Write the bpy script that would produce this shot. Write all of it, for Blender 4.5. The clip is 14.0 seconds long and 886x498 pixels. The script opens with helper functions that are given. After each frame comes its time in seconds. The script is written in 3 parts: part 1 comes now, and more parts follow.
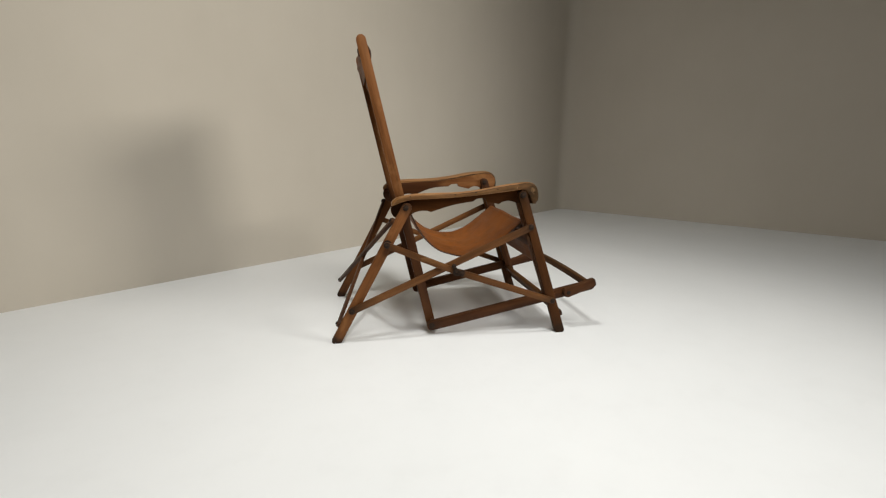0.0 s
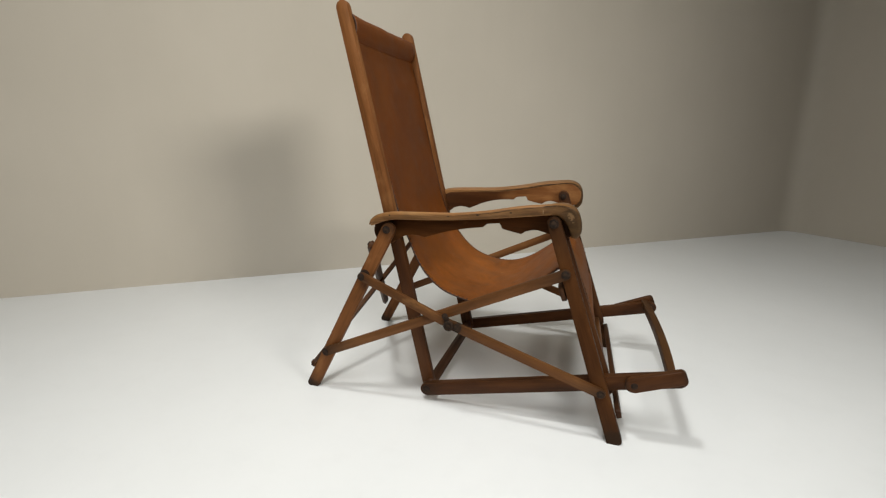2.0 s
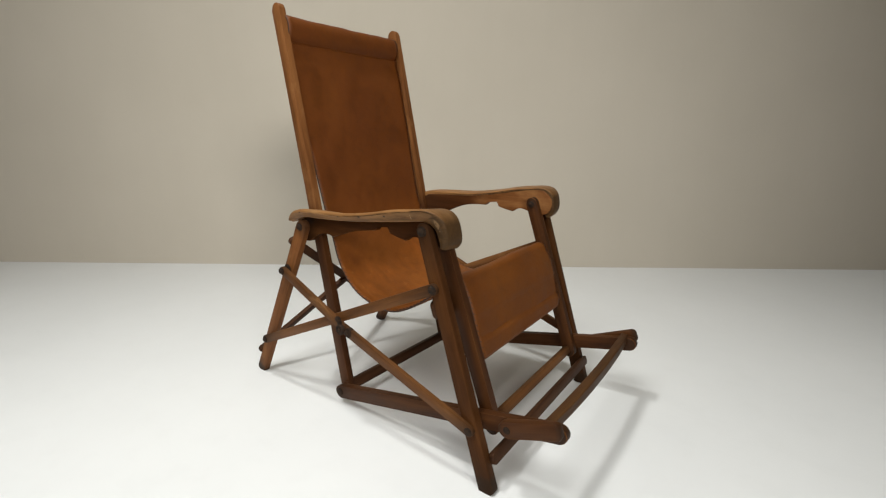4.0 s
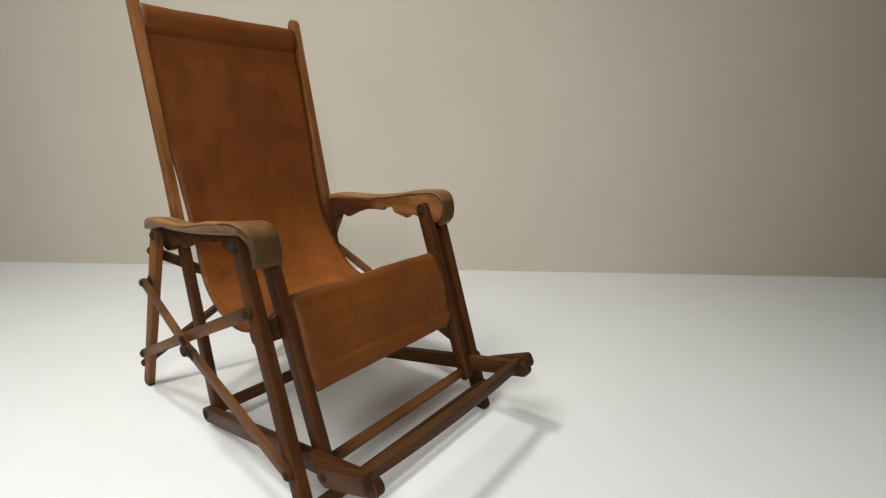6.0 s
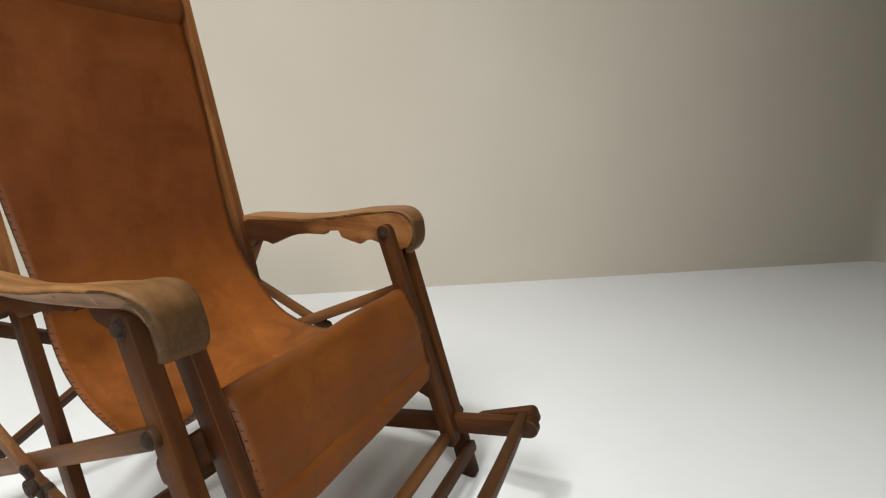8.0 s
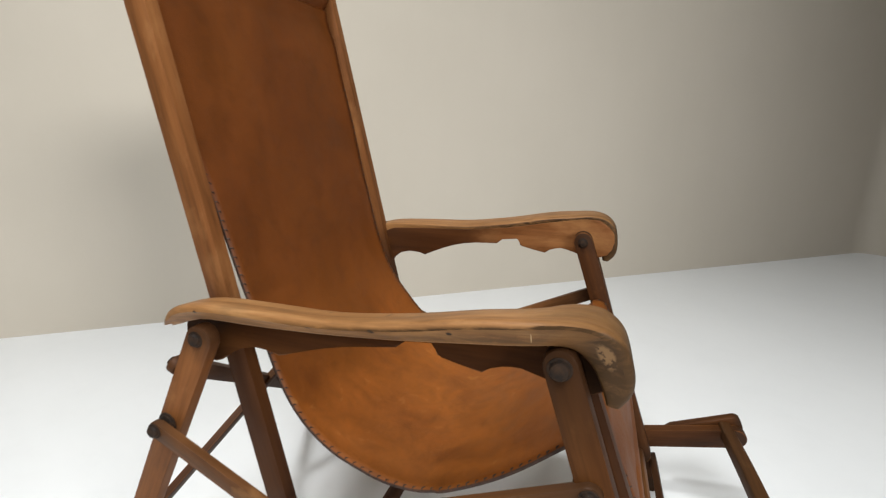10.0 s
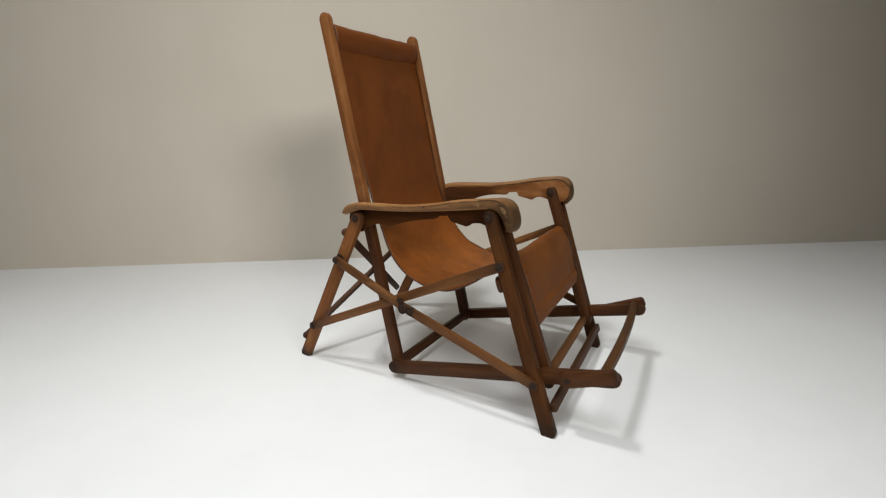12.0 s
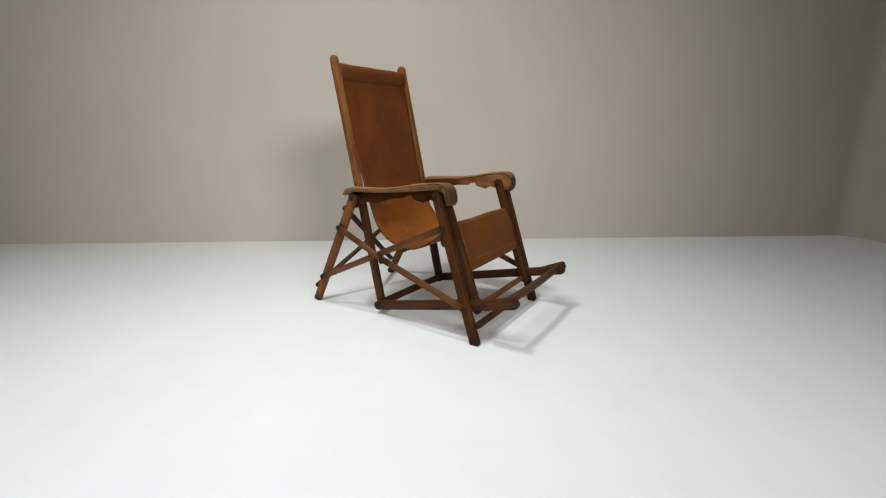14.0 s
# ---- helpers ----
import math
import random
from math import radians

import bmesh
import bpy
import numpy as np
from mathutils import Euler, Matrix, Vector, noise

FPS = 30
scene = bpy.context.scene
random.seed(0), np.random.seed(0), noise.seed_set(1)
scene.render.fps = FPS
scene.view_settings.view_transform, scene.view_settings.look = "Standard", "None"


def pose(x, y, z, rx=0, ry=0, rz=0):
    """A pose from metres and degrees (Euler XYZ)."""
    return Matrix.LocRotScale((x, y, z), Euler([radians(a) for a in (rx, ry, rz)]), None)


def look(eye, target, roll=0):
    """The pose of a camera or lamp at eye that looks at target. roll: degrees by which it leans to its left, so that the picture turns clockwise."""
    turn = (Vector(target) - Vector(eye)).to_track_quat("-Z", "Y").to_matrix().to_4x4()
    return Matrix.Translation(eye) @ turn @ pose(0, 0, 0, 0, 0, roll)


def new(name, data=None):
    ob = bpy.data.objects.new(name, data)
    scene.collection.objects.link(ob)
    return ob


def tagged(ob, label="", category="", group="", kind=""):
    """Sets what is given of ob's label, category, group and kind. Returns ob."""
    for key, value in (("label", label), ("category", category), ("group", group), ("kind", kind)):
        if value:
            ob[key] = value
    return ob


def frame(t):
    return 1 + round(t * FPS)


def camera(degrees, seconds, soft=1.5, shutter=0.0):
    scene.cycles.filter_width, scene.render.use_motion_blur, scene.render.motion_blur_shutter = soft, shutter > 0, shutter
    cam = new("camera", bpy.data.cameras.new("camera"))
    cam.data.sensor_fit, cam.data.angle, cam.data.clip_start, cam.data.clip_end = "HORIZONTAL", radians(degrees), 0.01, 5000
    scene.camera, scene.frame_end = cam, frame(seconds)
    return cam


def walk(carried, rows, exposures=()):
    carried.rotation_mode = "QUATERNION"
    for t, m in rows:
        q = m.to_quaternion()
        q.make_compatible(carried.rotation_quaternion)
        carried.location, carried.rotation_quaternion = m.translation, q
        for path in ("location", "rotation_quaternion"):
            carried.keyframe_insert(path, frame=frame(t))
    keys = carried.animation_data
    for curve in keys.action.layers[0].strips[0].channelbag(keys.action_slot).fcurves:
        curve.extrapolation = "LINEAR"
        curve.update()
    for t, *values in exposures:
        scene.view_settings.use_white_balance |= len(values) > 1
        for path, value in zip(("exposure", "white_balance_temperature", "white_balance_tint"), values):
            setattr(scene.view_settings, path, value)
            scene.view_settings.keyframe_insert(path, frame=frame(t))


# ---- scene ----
cam = camera(86.4, 14.0, soft=1.2, shutter=0.2)
PATH = [
    (0, (-0.408, -2.005, 0.758), (-0.058, -0.089, 0.301), 0.7),
    (0.5, (-0.252, -1.854, 0.759), (-0.101, 0.085, 0.293), 0.5),
    (1, (-0.088, -1.731, 0.775), (-0.134, 0.208, 0.289), 0.5),
    (1.5, (0.087, -1.592, 0.763), (-0.203, 0.329, 0.288), 0.5),
    (2, (0.273, -1.458, 0.764), (-0.299, 0.398, 0.286), 0.2),
    (2.5, (0.444, -1.361, 0.752), (-0.331, 0.424, 0.289), 0.2),
    (2.7, (0.504, -1.335, 0.753), (-0.339, 0.418, 0.289), 0.3),
    (4.8, (0.956, -0.930, 0.761), (-0.298, 0.546, 0.278), 0.2),
    (5, (0.979, -0.898, 0.763), (-0.286, 0.572, 0.275), 0.2),
    (5.5, (1.033, -0.817, 0.761), (-0.248, 0.641, 0.277), 0.1),
    (6, (1.043, -0.732, 0.769), (-0.198, 0.756, 0.273), 0.0),
    (6.5, (1.027, -0.65, 0.765), (-0.152, 0.891, 0.278), 0.0),
    (7, (0.97, -0.611, 0.764), (-0.108, 1.002, 0.28), -0.0),
    (7.2, (0.93, -0.594, 0.76), (-0.116, 1.04, 0.274), -0.1),
    (9.3, (0.333, -0.624, 0.762), (-0.256, 1.226, 0.279), 0.3),
    (9.5, (0.28, -0.647, 0.763), (-0.3, 1.205, 0.279), 0.4),
    (10, (0.226, -0.726, 0.763), (-0.407, 1.107, 0.274), 0.2),
    (10.5, (0.267, -0.878, 0.765), (-0.463, 0.918, 0.273), -0.0),
    (11, (0.382, -1.065, 0.771), (-0.442, 0.687, 0.271), 0.0),
    (11.5, (0.524, -1.232, 0.773), (-0.387, 0.476, 0.271), -0.1),
    (12, (0.677, -1.381, 0.77), (-0.292, 0.297, 0.274), -0.3),
    (12.5, (0.836, -1.524, 0.785), (-0.175, 0.126, 0.28), -0.3),
    (13, (1.0, -1.629, 0.79), (-0.052, -0.001, 0.297), -0.3),
    (13.5, (1.116, -1.701, 0.777), (0.04, -0.085, 0.296), -0.3),
    (14, (1.189, -1.77, 0.785), (0.119, -0.15, 0.303), -0.0),
]
EXPOSURES = [(0.0, -0.10, 6640, 8), (2.5, -0.08, 6580, 7), (4.8, 0.0, 6580, 7), (5.5, 0.0, 6590, 7), (7.0, 0.1, 6540, 7), (8.3, 0.28, 6420, 8), (9.5, 0.41, 6280, 10), (10.2, 0.31, 6300, 8), (11.0, 0.08, 6350, 9), (12.0, -0.07, 6420, 9), (13.0, -0.13, 6400, 10), (14.0, -0.10, 6300, 9)]
walk(cam, [(t, look(eye, target, roll)) for t, eye, target, roll in PATH], EXPOSURES)

# ---- world, lights, exposure ----
world = bpy.data.worlds.new("studio_world")
world.use_nodes = True
world.node_tree.nodes["Background"].inputs[0].default_value = (0.9, 0.95, 1.0, 1)
world.node_tree.nodes["Background"].inputs[1].default_value = 0.0
scene.world = world


def area_lamp(name, eye, target, width, height, watts, colour, spread=180):
    data = bpy.data.lights.new(name, "AREA")
    data.shape, data.size, data.size_y, data.energy, data.color, data.spread = "RECTANGLE", width, height, watts, colour, radians(spread)
    ob = new(name, data)
    ob.matrix_world = look(eye, target)
    return ob


area_lamp("overhead_softbox", (-0.56, -0.86, 3.55), (0.1, -0.2, 0.0), 0.36, 0.36, 27, (1.0, 0.99, 0.965), 140)
area_lamp("front_bank", (0.25, -2.2, 3.5), (0.3, -0.9, 0.0), 1.9, 1.6, 27, (1.0, 0.99, 0.97), 90)
area_lamp("side_softbox", (4.0, -2.7, 2.35), (-1.75, 0.52, 1.10), 1.5, 0.95, 22.8, (1.0, 0.96, 0.905), 69)


# ---- materials ----
def material(name):
    m = bpy.data.materials.new(name)
    m.use_nodes = True
    nt = m.node_tree
    return m, nt, nt.nodes["Principled BSDF"]


def node(nt, kind, **values):
    n = nt.nodes.new(kind)
    for key, value in values.items():
        n.inputs[key.replace("_", " ")].default_value = value
    return n


def coords(nt, scale, space="Object"):
    tc = nt.nodes.new("ShaderNodeTexCoord")
    mp = nt.nodes.new("ShaderNodeMapping")
    mp.inputs["Scale"].default_value = scale
    nt.links.new(tc.outputs[space], mp.inputs["Vector"])
    return mp.outputs["Vector"]


def ramp(nt, source, stops):
    n = nt.nodes.new("ShaderNodeValToRGB")
    while len(n.color_ramp.elements) < len(stops):
        n.color_ramp.elements.new(0.5)
    for e, (at, colour) in zip(n.color_ramp.elements, stops):
        e.position, e.color = at, (*colour, 1)
    nt.links.new(source, n.inputs["Fac"])
    return n.outputs["Color"]


def mixed(nt, kind, fac, a, b):
    n = nt.nodes.new("ShaderNodeMix")
    n.data_type, n.blend_type = "RGBA", kind
    for socket, value in ((n.inputs[0], fac), (n.inputs[6], a), (n.inputs[7], b)):
        if isinstance(value, (int, float)):
            socket.default_value = value
        elif isinstance(value, tuple):
            socket.default_value = (*value, 1)
        else:
            nt.links.new(value, socket)
    return n.outputs[2]


def noise_out(nt, vector, scale, detail=4.0, rough=0.55, distortion=0.0):
    n = node(nt, "ShaderNodeTexNoise", Scale=scale, Detail=detail, Roughness=rough, Distortion=distortion)
    nt.links.new(vector, n.inputs["Vector"])
    return n.outputs["Fac"]


def bump(nt, bsdf, height, strength, distance):
    n = node(nt, "ShaderNodeBump", Strength=strength, Distance=distance)
    nt.links.new(height, n.inputs["Height"])
    nt.links.new(n.outputs["Normal"], bsdf.inputs["Normal"])


def grey(v):
    return (v, v, v)


def shifted(nt, vector):
    """The coordinates moved by a random step for each object, so that no two pieces show the same grain."""
    info = nt.nodes.new("ShaderNodeObjectInfo")
    mul = nt.nodes.new("ShaderNodeMath")
    mul.operation = "MULTIPLY"
    mul.inputs[1].default_value = 37.0
    nt.links.new(info.outputs["Random"], mul.inputs[0])
    add = nt.nodes.new("ShaderNodeVectorMath")
    add.operation = "ADD"
    nt.links.new(vector, add.inputs[0])
    nt.links.new(mul.outputs[0], add.inputs[1])
    return add.outputs[0], info.outputs["Random"]


def wood_material(name, dark, mid, light, wear, wear_from=0.62, rough=(0.46, 0.66), spec=0.15, foot=0.0, patch=None, dark_sides=False, holes=(), pale_from=None, ends=0.0):
    """Stained wood with the grain along x, on some pieces with painted shade; foot: where along x the dirty end begins;
    patch: the centre of a worn spot and its sizes.
    """
    m, nt, bsdf = material(name)
    vec, rnd = shifted(nt, coords(nt, (2.0, 26.0, 26.0)))
    fine, _ = shifted(nt, coords(nt, (14.0, 300.0, 300.0)))
    broad, _ = shifted(nt, coords(nt, (7.0, 15.0, 15.0)))
    grain = noise_out(nt, vec, 2.2 if dark_sides else 1.4, 5 if dark_sides else 4, 0.62 if dark_sides else 0.58, 0.25)
    pores = noise_out(nt, fine, 1.0, 3, 0.6)
    blot = noise_out(nt, broad, 1.0, 5, 0.6, 0.3)
    colour = ramp(nt, grain, [(0.22, dark), (0.5, mid), (0.8, light)])
    tone = ramp(nt, rnd, [(0.0, grey(0.84)), (1.0, grey(1.12))])
    colour = mixed(nt, "MULTIPLY", 1.0, colour, tone)
    colour = mixed(nt, "MULTIPLY", 0.32, colour, ramp(nt, pores, [(0.35, grey(0.55)), (0.6, grey(1.0))]))
    colour = mixed(nt, "MIX", ramp(nt, blot, [(wear_from, grey(0)), (wear_from + 0.14, grey(0.5))]), colour, wear)
    colour = mixed(nt, "MULTIPLY", 0.5, colour, ramp(nt, blot, [(0.3, grey(0.5)), (0.46, grey(1.0))]))
    # dark stretch at low x: own colour on the apron, arm's shade painted on posts
    if pale_from:
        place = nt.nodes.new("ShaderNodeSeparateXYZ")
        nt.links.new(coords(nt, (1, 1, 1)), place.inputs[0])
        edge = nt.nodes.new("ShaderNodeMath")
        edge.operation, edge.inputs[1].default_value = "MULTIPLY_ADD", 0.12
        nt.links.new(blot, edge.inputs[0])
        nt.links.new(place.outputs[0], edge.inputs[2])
        paling = node(nt, "ShaderNodeMapRange", From_Min=pale_from, From_Max=pale_from + 0.10)
        nt.links.new(edge.outputs[0], paling.inputs["Value"])
        dark_tone = ramp(nt, grain, [(0.22, BROWN[0]), (0.5, BROWN[1]), (0.8, BROWN[2])])
        colour = mixed(nt, "MIX", paling.outputs[0], dark_tone, colour)
    if foot:
        far = nt.nodes.new("ShaderNodeSeparateXYZ")
        nt.links.new(coords(nt, (1, 1, 1)), far.inputs[0])
        edge = nt.nodes.new("ShaderNodeMath")
        edge.operation, edge.inputs[1].default_value = "MULTIPLY_ADD", 0.03
        nt.links.new(noise_out(nt, coords(nt, (1, 1, 1)), 70, 4), edge.inputs[0])
        nt.links.new(far.outputs[0], edge.inputs[2])
        span = node(nt, "ShaderNodeMapRange", From_Min=foot + 0.008, From_Max=foot + 0.022)
        nt.links.new(edge.outputs[0], span.inputs["Value"])
        colour = mixed(nt, "MIX", span.outputs[0], colour, (0.030, 0.018, 0.010))
    # grime at the bolted ends; leg top and near apron also take painted shade
    if ends:
        tc = nt.nodes.new("ShaderNodeTexCoord")
        run = nt.nodes.new("ShaderNodeSeparateXYZ")
        nt.links.new(tc.outputs["Generated"], run.inputs[0])
        mid = nt.nodes.new("ShaderNodeMath")
        mid.operation, mid.inputs[1].default_value = "SUBTRACT", 0.5
        nt.links.new(run.outputs[0], mid.inputs[0])
        out = nt.nodes.new("ShaderNodeMath")
        out.operation = "ABSOLUTE"
        nt.links.new(mid.outputs[0], out.inputs[0])
        ragged = nt.nodes.new("ShaderNodeMath")
        ragged.operation, ragged.inputs[1].default_value = "MULTIPLY_ADD", 0.07
        nt.links.new(blot, ragged.inputs[0])
        nt.links.new(out.outputs[0], ragged.inputs[2])
        dirt_and_shade = node(nt, "ShaderNodeMapRange", From_Min=0.525 - 1.7 * ends, From_Max=0.520, To_Max=0.80)
        nt.links.new(ragged.outputs[0], dirt_and_shade.inputs["Value"])
        colour = mixed(nt, "MIX", dirt_and_shade.outputs[0], colour, (0.028, 0.013, 0.006))
    if dark_sides:
        # upright faces darker than the top, in streaks, stronger towards the front
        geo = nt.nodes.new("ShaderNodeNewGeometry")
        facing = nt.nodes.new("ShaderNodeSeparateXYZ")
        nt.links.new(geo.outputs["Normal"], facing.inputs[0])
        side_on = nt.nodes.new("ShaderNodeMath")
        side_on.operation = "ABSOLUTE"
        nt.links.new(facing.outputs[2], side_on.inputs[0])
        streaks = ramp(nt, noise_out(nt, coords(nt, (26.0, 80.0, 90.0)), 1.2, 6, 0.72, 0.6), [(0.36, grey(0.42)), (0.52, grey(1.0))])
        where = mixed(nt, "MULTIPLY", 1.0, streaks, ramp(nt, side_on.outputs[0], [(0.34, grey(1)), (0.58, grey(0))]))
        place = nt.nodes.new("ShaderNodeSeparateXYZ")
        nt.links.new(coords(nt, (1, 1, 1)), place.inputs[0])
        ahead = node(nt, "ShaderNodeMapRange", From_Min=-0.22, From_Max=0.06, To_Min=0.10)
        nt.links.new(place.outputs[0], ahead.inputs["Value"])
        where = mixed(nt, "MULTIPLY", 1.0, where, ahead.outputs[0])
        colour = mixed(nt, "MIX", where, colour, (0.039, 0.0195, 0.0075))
        handled = nt.nodes.new("ShaderNodeMath")
        handled.operation, handled.inputs[1].default_value = "MULTIPLY_ADD", 0.10
        nt.links.new(blot, handled.inputs[0])
        nt.links.new(place.outputs[0], handled.inputs[2])
        grip = node(nt, "ShaderNodeMapRange", From_Min=0.20, From_Max=0.31, To_Max=0.80)
        nt.links.new(handled.outputs[0], grip.inputs["Value"])
        colour = mixed(nt, "MIX", grip.outputs[0], colour, (0.061, 0.0315, 0.0115))
    if patch:
        centre, sizes = patch
        tc = nt.nodes.new("ShaderNodeTexCoord")
        mp = nt.nodes.new("ShaderNodeMapping")
        mp.vector_type = "TEXTURE"
        mp.inputs["Location"].default_value, mp.inputs["Scale"].default_value = centre, sizes
        mp.inputs["Rotation"].default_value = (0, radians(-28), 0)
        nt.links.new(tc.outputs["Object"], mp.inputs["Vector"])
        far = nt.nodes.new("ShaderNodeVectorMath")
        far.operation = "LENGTH"
        nt.links.new(mp.outputs[0], far.inputs[0])
        rag = nt.nodes.new("ShaderNodeMath")
        rag.operation, rag.inputs[1].default_value = "MULTIPLY_ADD", 0.65
        nt.links.new(noise_out(nt, coords(nt, (1, 1, 1)), 85, 3), rag.inputs[0])
        nt.links.new(far.outputs["Value"], rag.inputs[2])
        upper = nt.nodes.new("ShaderNodeSeparateXYZ")
        nt.links.new(mp.outputs[0], upper.inputs[0])
        clean = nt.nodes.new("ShaderNodeMath")
        clean.operation, clean.inputs[1].default_value = "MULTIPLY_ADD", 0.16
        nt.links.new(upper.outputs[2], clean.inputs[0])
        nt.links.new(noise_out(nt, coords(nt, (1, 1, 1)), 170, 2), clean.inputs[2])
        pits = ramp(nt, clean.outputs[0], [(0.40, (0.060, 0.032, 0.014)), (0.50, (0.26, 0.148, 0.066))])
        colour = mixed(nt, "MIX", ramp(nt, rag.outputs[0], [(0.0, grey(0.85)), (0.80, grey(0.75)), (1.0, grey(0))]), colour, pits)
    for x, z, wide, high, tone in holes:
        mp = nt.nodes.new("ShaderNodeMapping")
        mp.vector_type = "TEXTURE"
        mp.inputs["Location"].default_value, mp.inputs["Scale"].default_value = (x, -0.31, z), (wide, 0.06, high)
        nt.links.new(nt.nodes.new("ShaderNodeTexCoord").outputs["Object"], mp.inputs["Vector"])
        away = nt.nodes.new("ShaderNodeVectorMath")
        away.operation = "LENGTH"
        nt.links.new(mp.outputs[0], away.inputs[0])
        hole = node(nt, "ShaderNodeMapRange", From_Min=1.1, From_Max=0.6)
        nt.links.new(away.outputs["Value"], hole.inputs["Value"])
        colour = mixed(nt, "MIX", hole.outputs[0], colour, tone)
    nt.links.new(colour, bsdf.inputs["Base Color"])
    nt.links.new(ramp(nt, blot, [(0.3, grey(rough[0])), (0.75, grey(rough[1]))]), bsdf.inputs["Roughness"])
    bsdf.inputs["Specular IOR Level"].default_value = spec
    bump(nt, bsdf, pores, 0.15, 0.001)
    return m


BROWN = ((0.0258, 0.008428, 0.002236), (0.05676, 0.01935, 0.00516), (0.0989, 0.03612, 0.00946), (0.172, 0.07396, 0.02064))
LEG = ((0.0352, 0.01197, 0.003168), (0.07568, 0.02728, 0.00748), (0.1214, 0.04752, 0.01346), (0.1936, 0.09152, 0.02904))
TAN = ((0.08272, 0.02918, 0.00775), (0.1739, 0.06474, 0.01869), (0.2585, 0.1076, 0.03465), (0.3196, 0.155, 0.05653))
ARM = ((0.140, 0.062, 0.021), (0.275, 0.130, 0.046), (0.40, 0.212, 0.084), (0.13, 0.072, 0.033))
WOOD = wood_material("stained_beech", *BROWN, ends=0.05)
# ends also paints the arm's shade onto the top of the leg
WOOD_LEG = wood_material("stained_beech_with_dirty_foot", *LEG, foot=0.553, ends=0.11, spec=0.08)
WOOD_BACK_LEG = wood_material("lighter_stained_beech_with_dirty_foot", *TAN, 0.6, foot=0.560, ends=0.05)
WOOD_DARK = wood_material("dark_stained_beech", (0.026, 0.0098, 0.004), (0.048, 0.0185, 0.0066), (0.080, 0.032, 0.011), (0.115, 0.055, 0.023), 0.68)
WOOD_WORN = wood_material("worn_arm_beech", *ARM, 0.55, (0.42, 0.62), dark_sides=True)
PIT, SCRATCH = (0.030, 0.018, 0.010), (0.45, 0.30, 0.16)
HOLES = ((0.016, 0.568, 0.0042, 0.0030, PIT), (-0.223, 0.553, 0.0028, 0.0024, PIT), (0.098, 0.578, 0.0034, 0.0024, PIT), (-0.06, 0.560, 0.0040, 0.0016, PIT), (0.174, 0.584, 0.0006, 0.0065, SCRATCH))
WOOD_WORN_CHIPPED = wood_material("worn_arm_beech_with_rubbed_spot", *ARM, 0.55, (0.42, 0.62), dark_sides=True, holes=HOLES, patch=((0.2375, -0.292, 0.574), (0.0125, 0.022, 0.031)))
STRUT = ((0.075, 0.029, 0.0085), (0.150, 0.060, 0.0185), (0.225, 0.099, 0.033), (0.30, 0.150, 0.056))
WOOD_STRUT = wood_material("stained_beech_strut", *STRUT, 0.58, ends=0.10)
WOOD_APRON = wood_material("apron_beech_rubbed_in_front", *TAN, 0.50, pale_from=0.02)
# shade of the hollow behind the scroll, painted in along with grime at the ends
WOOD_APRON_DARK = wood_material("apron_beech_dirt_and_shade_at_ends", *BROWN, ends=0.10, spec=0.04)
# the arm's shade is painted into the lower post as a darker tone
WOOD_POST = wood_material("stained_beech_shaded_below_arm", *TAN, 0.56, pale_from=0.52)
ARM_EDGE = wood_material("rubbed_arm_edge", (0.14, 0.075, 0.028), (0.22, 0.125, 0.05), (0.29, 0.175, 0.075), (0.30, 0.19, 0.09))
WOOD_EDGE = wood_material("rubbed_edge_beech", (0.050, 0.017, 0.0045), (0.092, 0.033, 0.0085), (0.140, 0.055, 0.015), (0.22, 0.10, 0.031))
WOOD_ROD = wood_material("olive_rod_beech", (0.040, 0.0158, 0.0050), (0.074, 0.031, 0.0098), (0.116, 0.053, 0.0172), (0.145, 0.076, 0.031))

IRON, nt, bsdf = material("dark_iron")
rust = noise_out(nt, coords(nt, (1, 1, 1)), 160, 4)
nt.links.new(ramp(nt, rust, [(0.35, (0.013, 0.009, 0.007)), (0.7, (0.042, 0.023, 0.013))]), bsdf.inputs["Base Color"])
bsdf.inputs["Specular IOR Level"].default_value = 0.14
nt.links.new(ramp(nt, rust, [(0.3, grey(0.62)), (0.7, grey(0.8))]), bsdf.inputs["Roughness"])
bump(nt, bsdf, rust, 0.3, 0.0008)

LEATHER, nt, bsdf = material("tan_saddle_leather")
v = coords(nt, (1, 1, 1))
clouds = noise_out(nt, v, 3.4, 5, 0.58, 0.4)
blot = noise_out(nt, v, 11, 6, 0.66, 0.5)
scuff = noise_out(nt, coords(nt, (1.0, 3.0, 5.0)), 9, 6, 0.7, 1.2)
pore = node(nt, "ShaderNodeTexVoronoi", Scale=620.0)
nt.links.new(v, pore.inputs["Vector"])
colour = ramp(nt, clouds, [(0.25, (0.188, 0.0530, 0.0056)), (0.50, (0.220, 0.0665, 0.0072)), (0.78, (0.262, 0.0850, 0.0100))])
colour = mixed(nt, "MULTIPLY", 0.85, colour, ramp(nt, blot, [(0.30, grey(0.76)), (0.46, grey(0.95)), (0.66, grey(1.12))]))
mottle = noise_out(nt, v, 34, 6, 0.72, 0.9)
colour = mixed(nt, "MULTIPLY", 0.55, colour, ramp(nt, mottle, [(0.30, grey(0.74)), (0.50, grey(1.0)), (0.72, grey(1.12))]))
colour = mixed(nt, "MIX", ramp(nt, scuff, [(0.60, grey(0)), (0.82, grey(0.16))]), colour, (0.36, 0.145, 0.05))
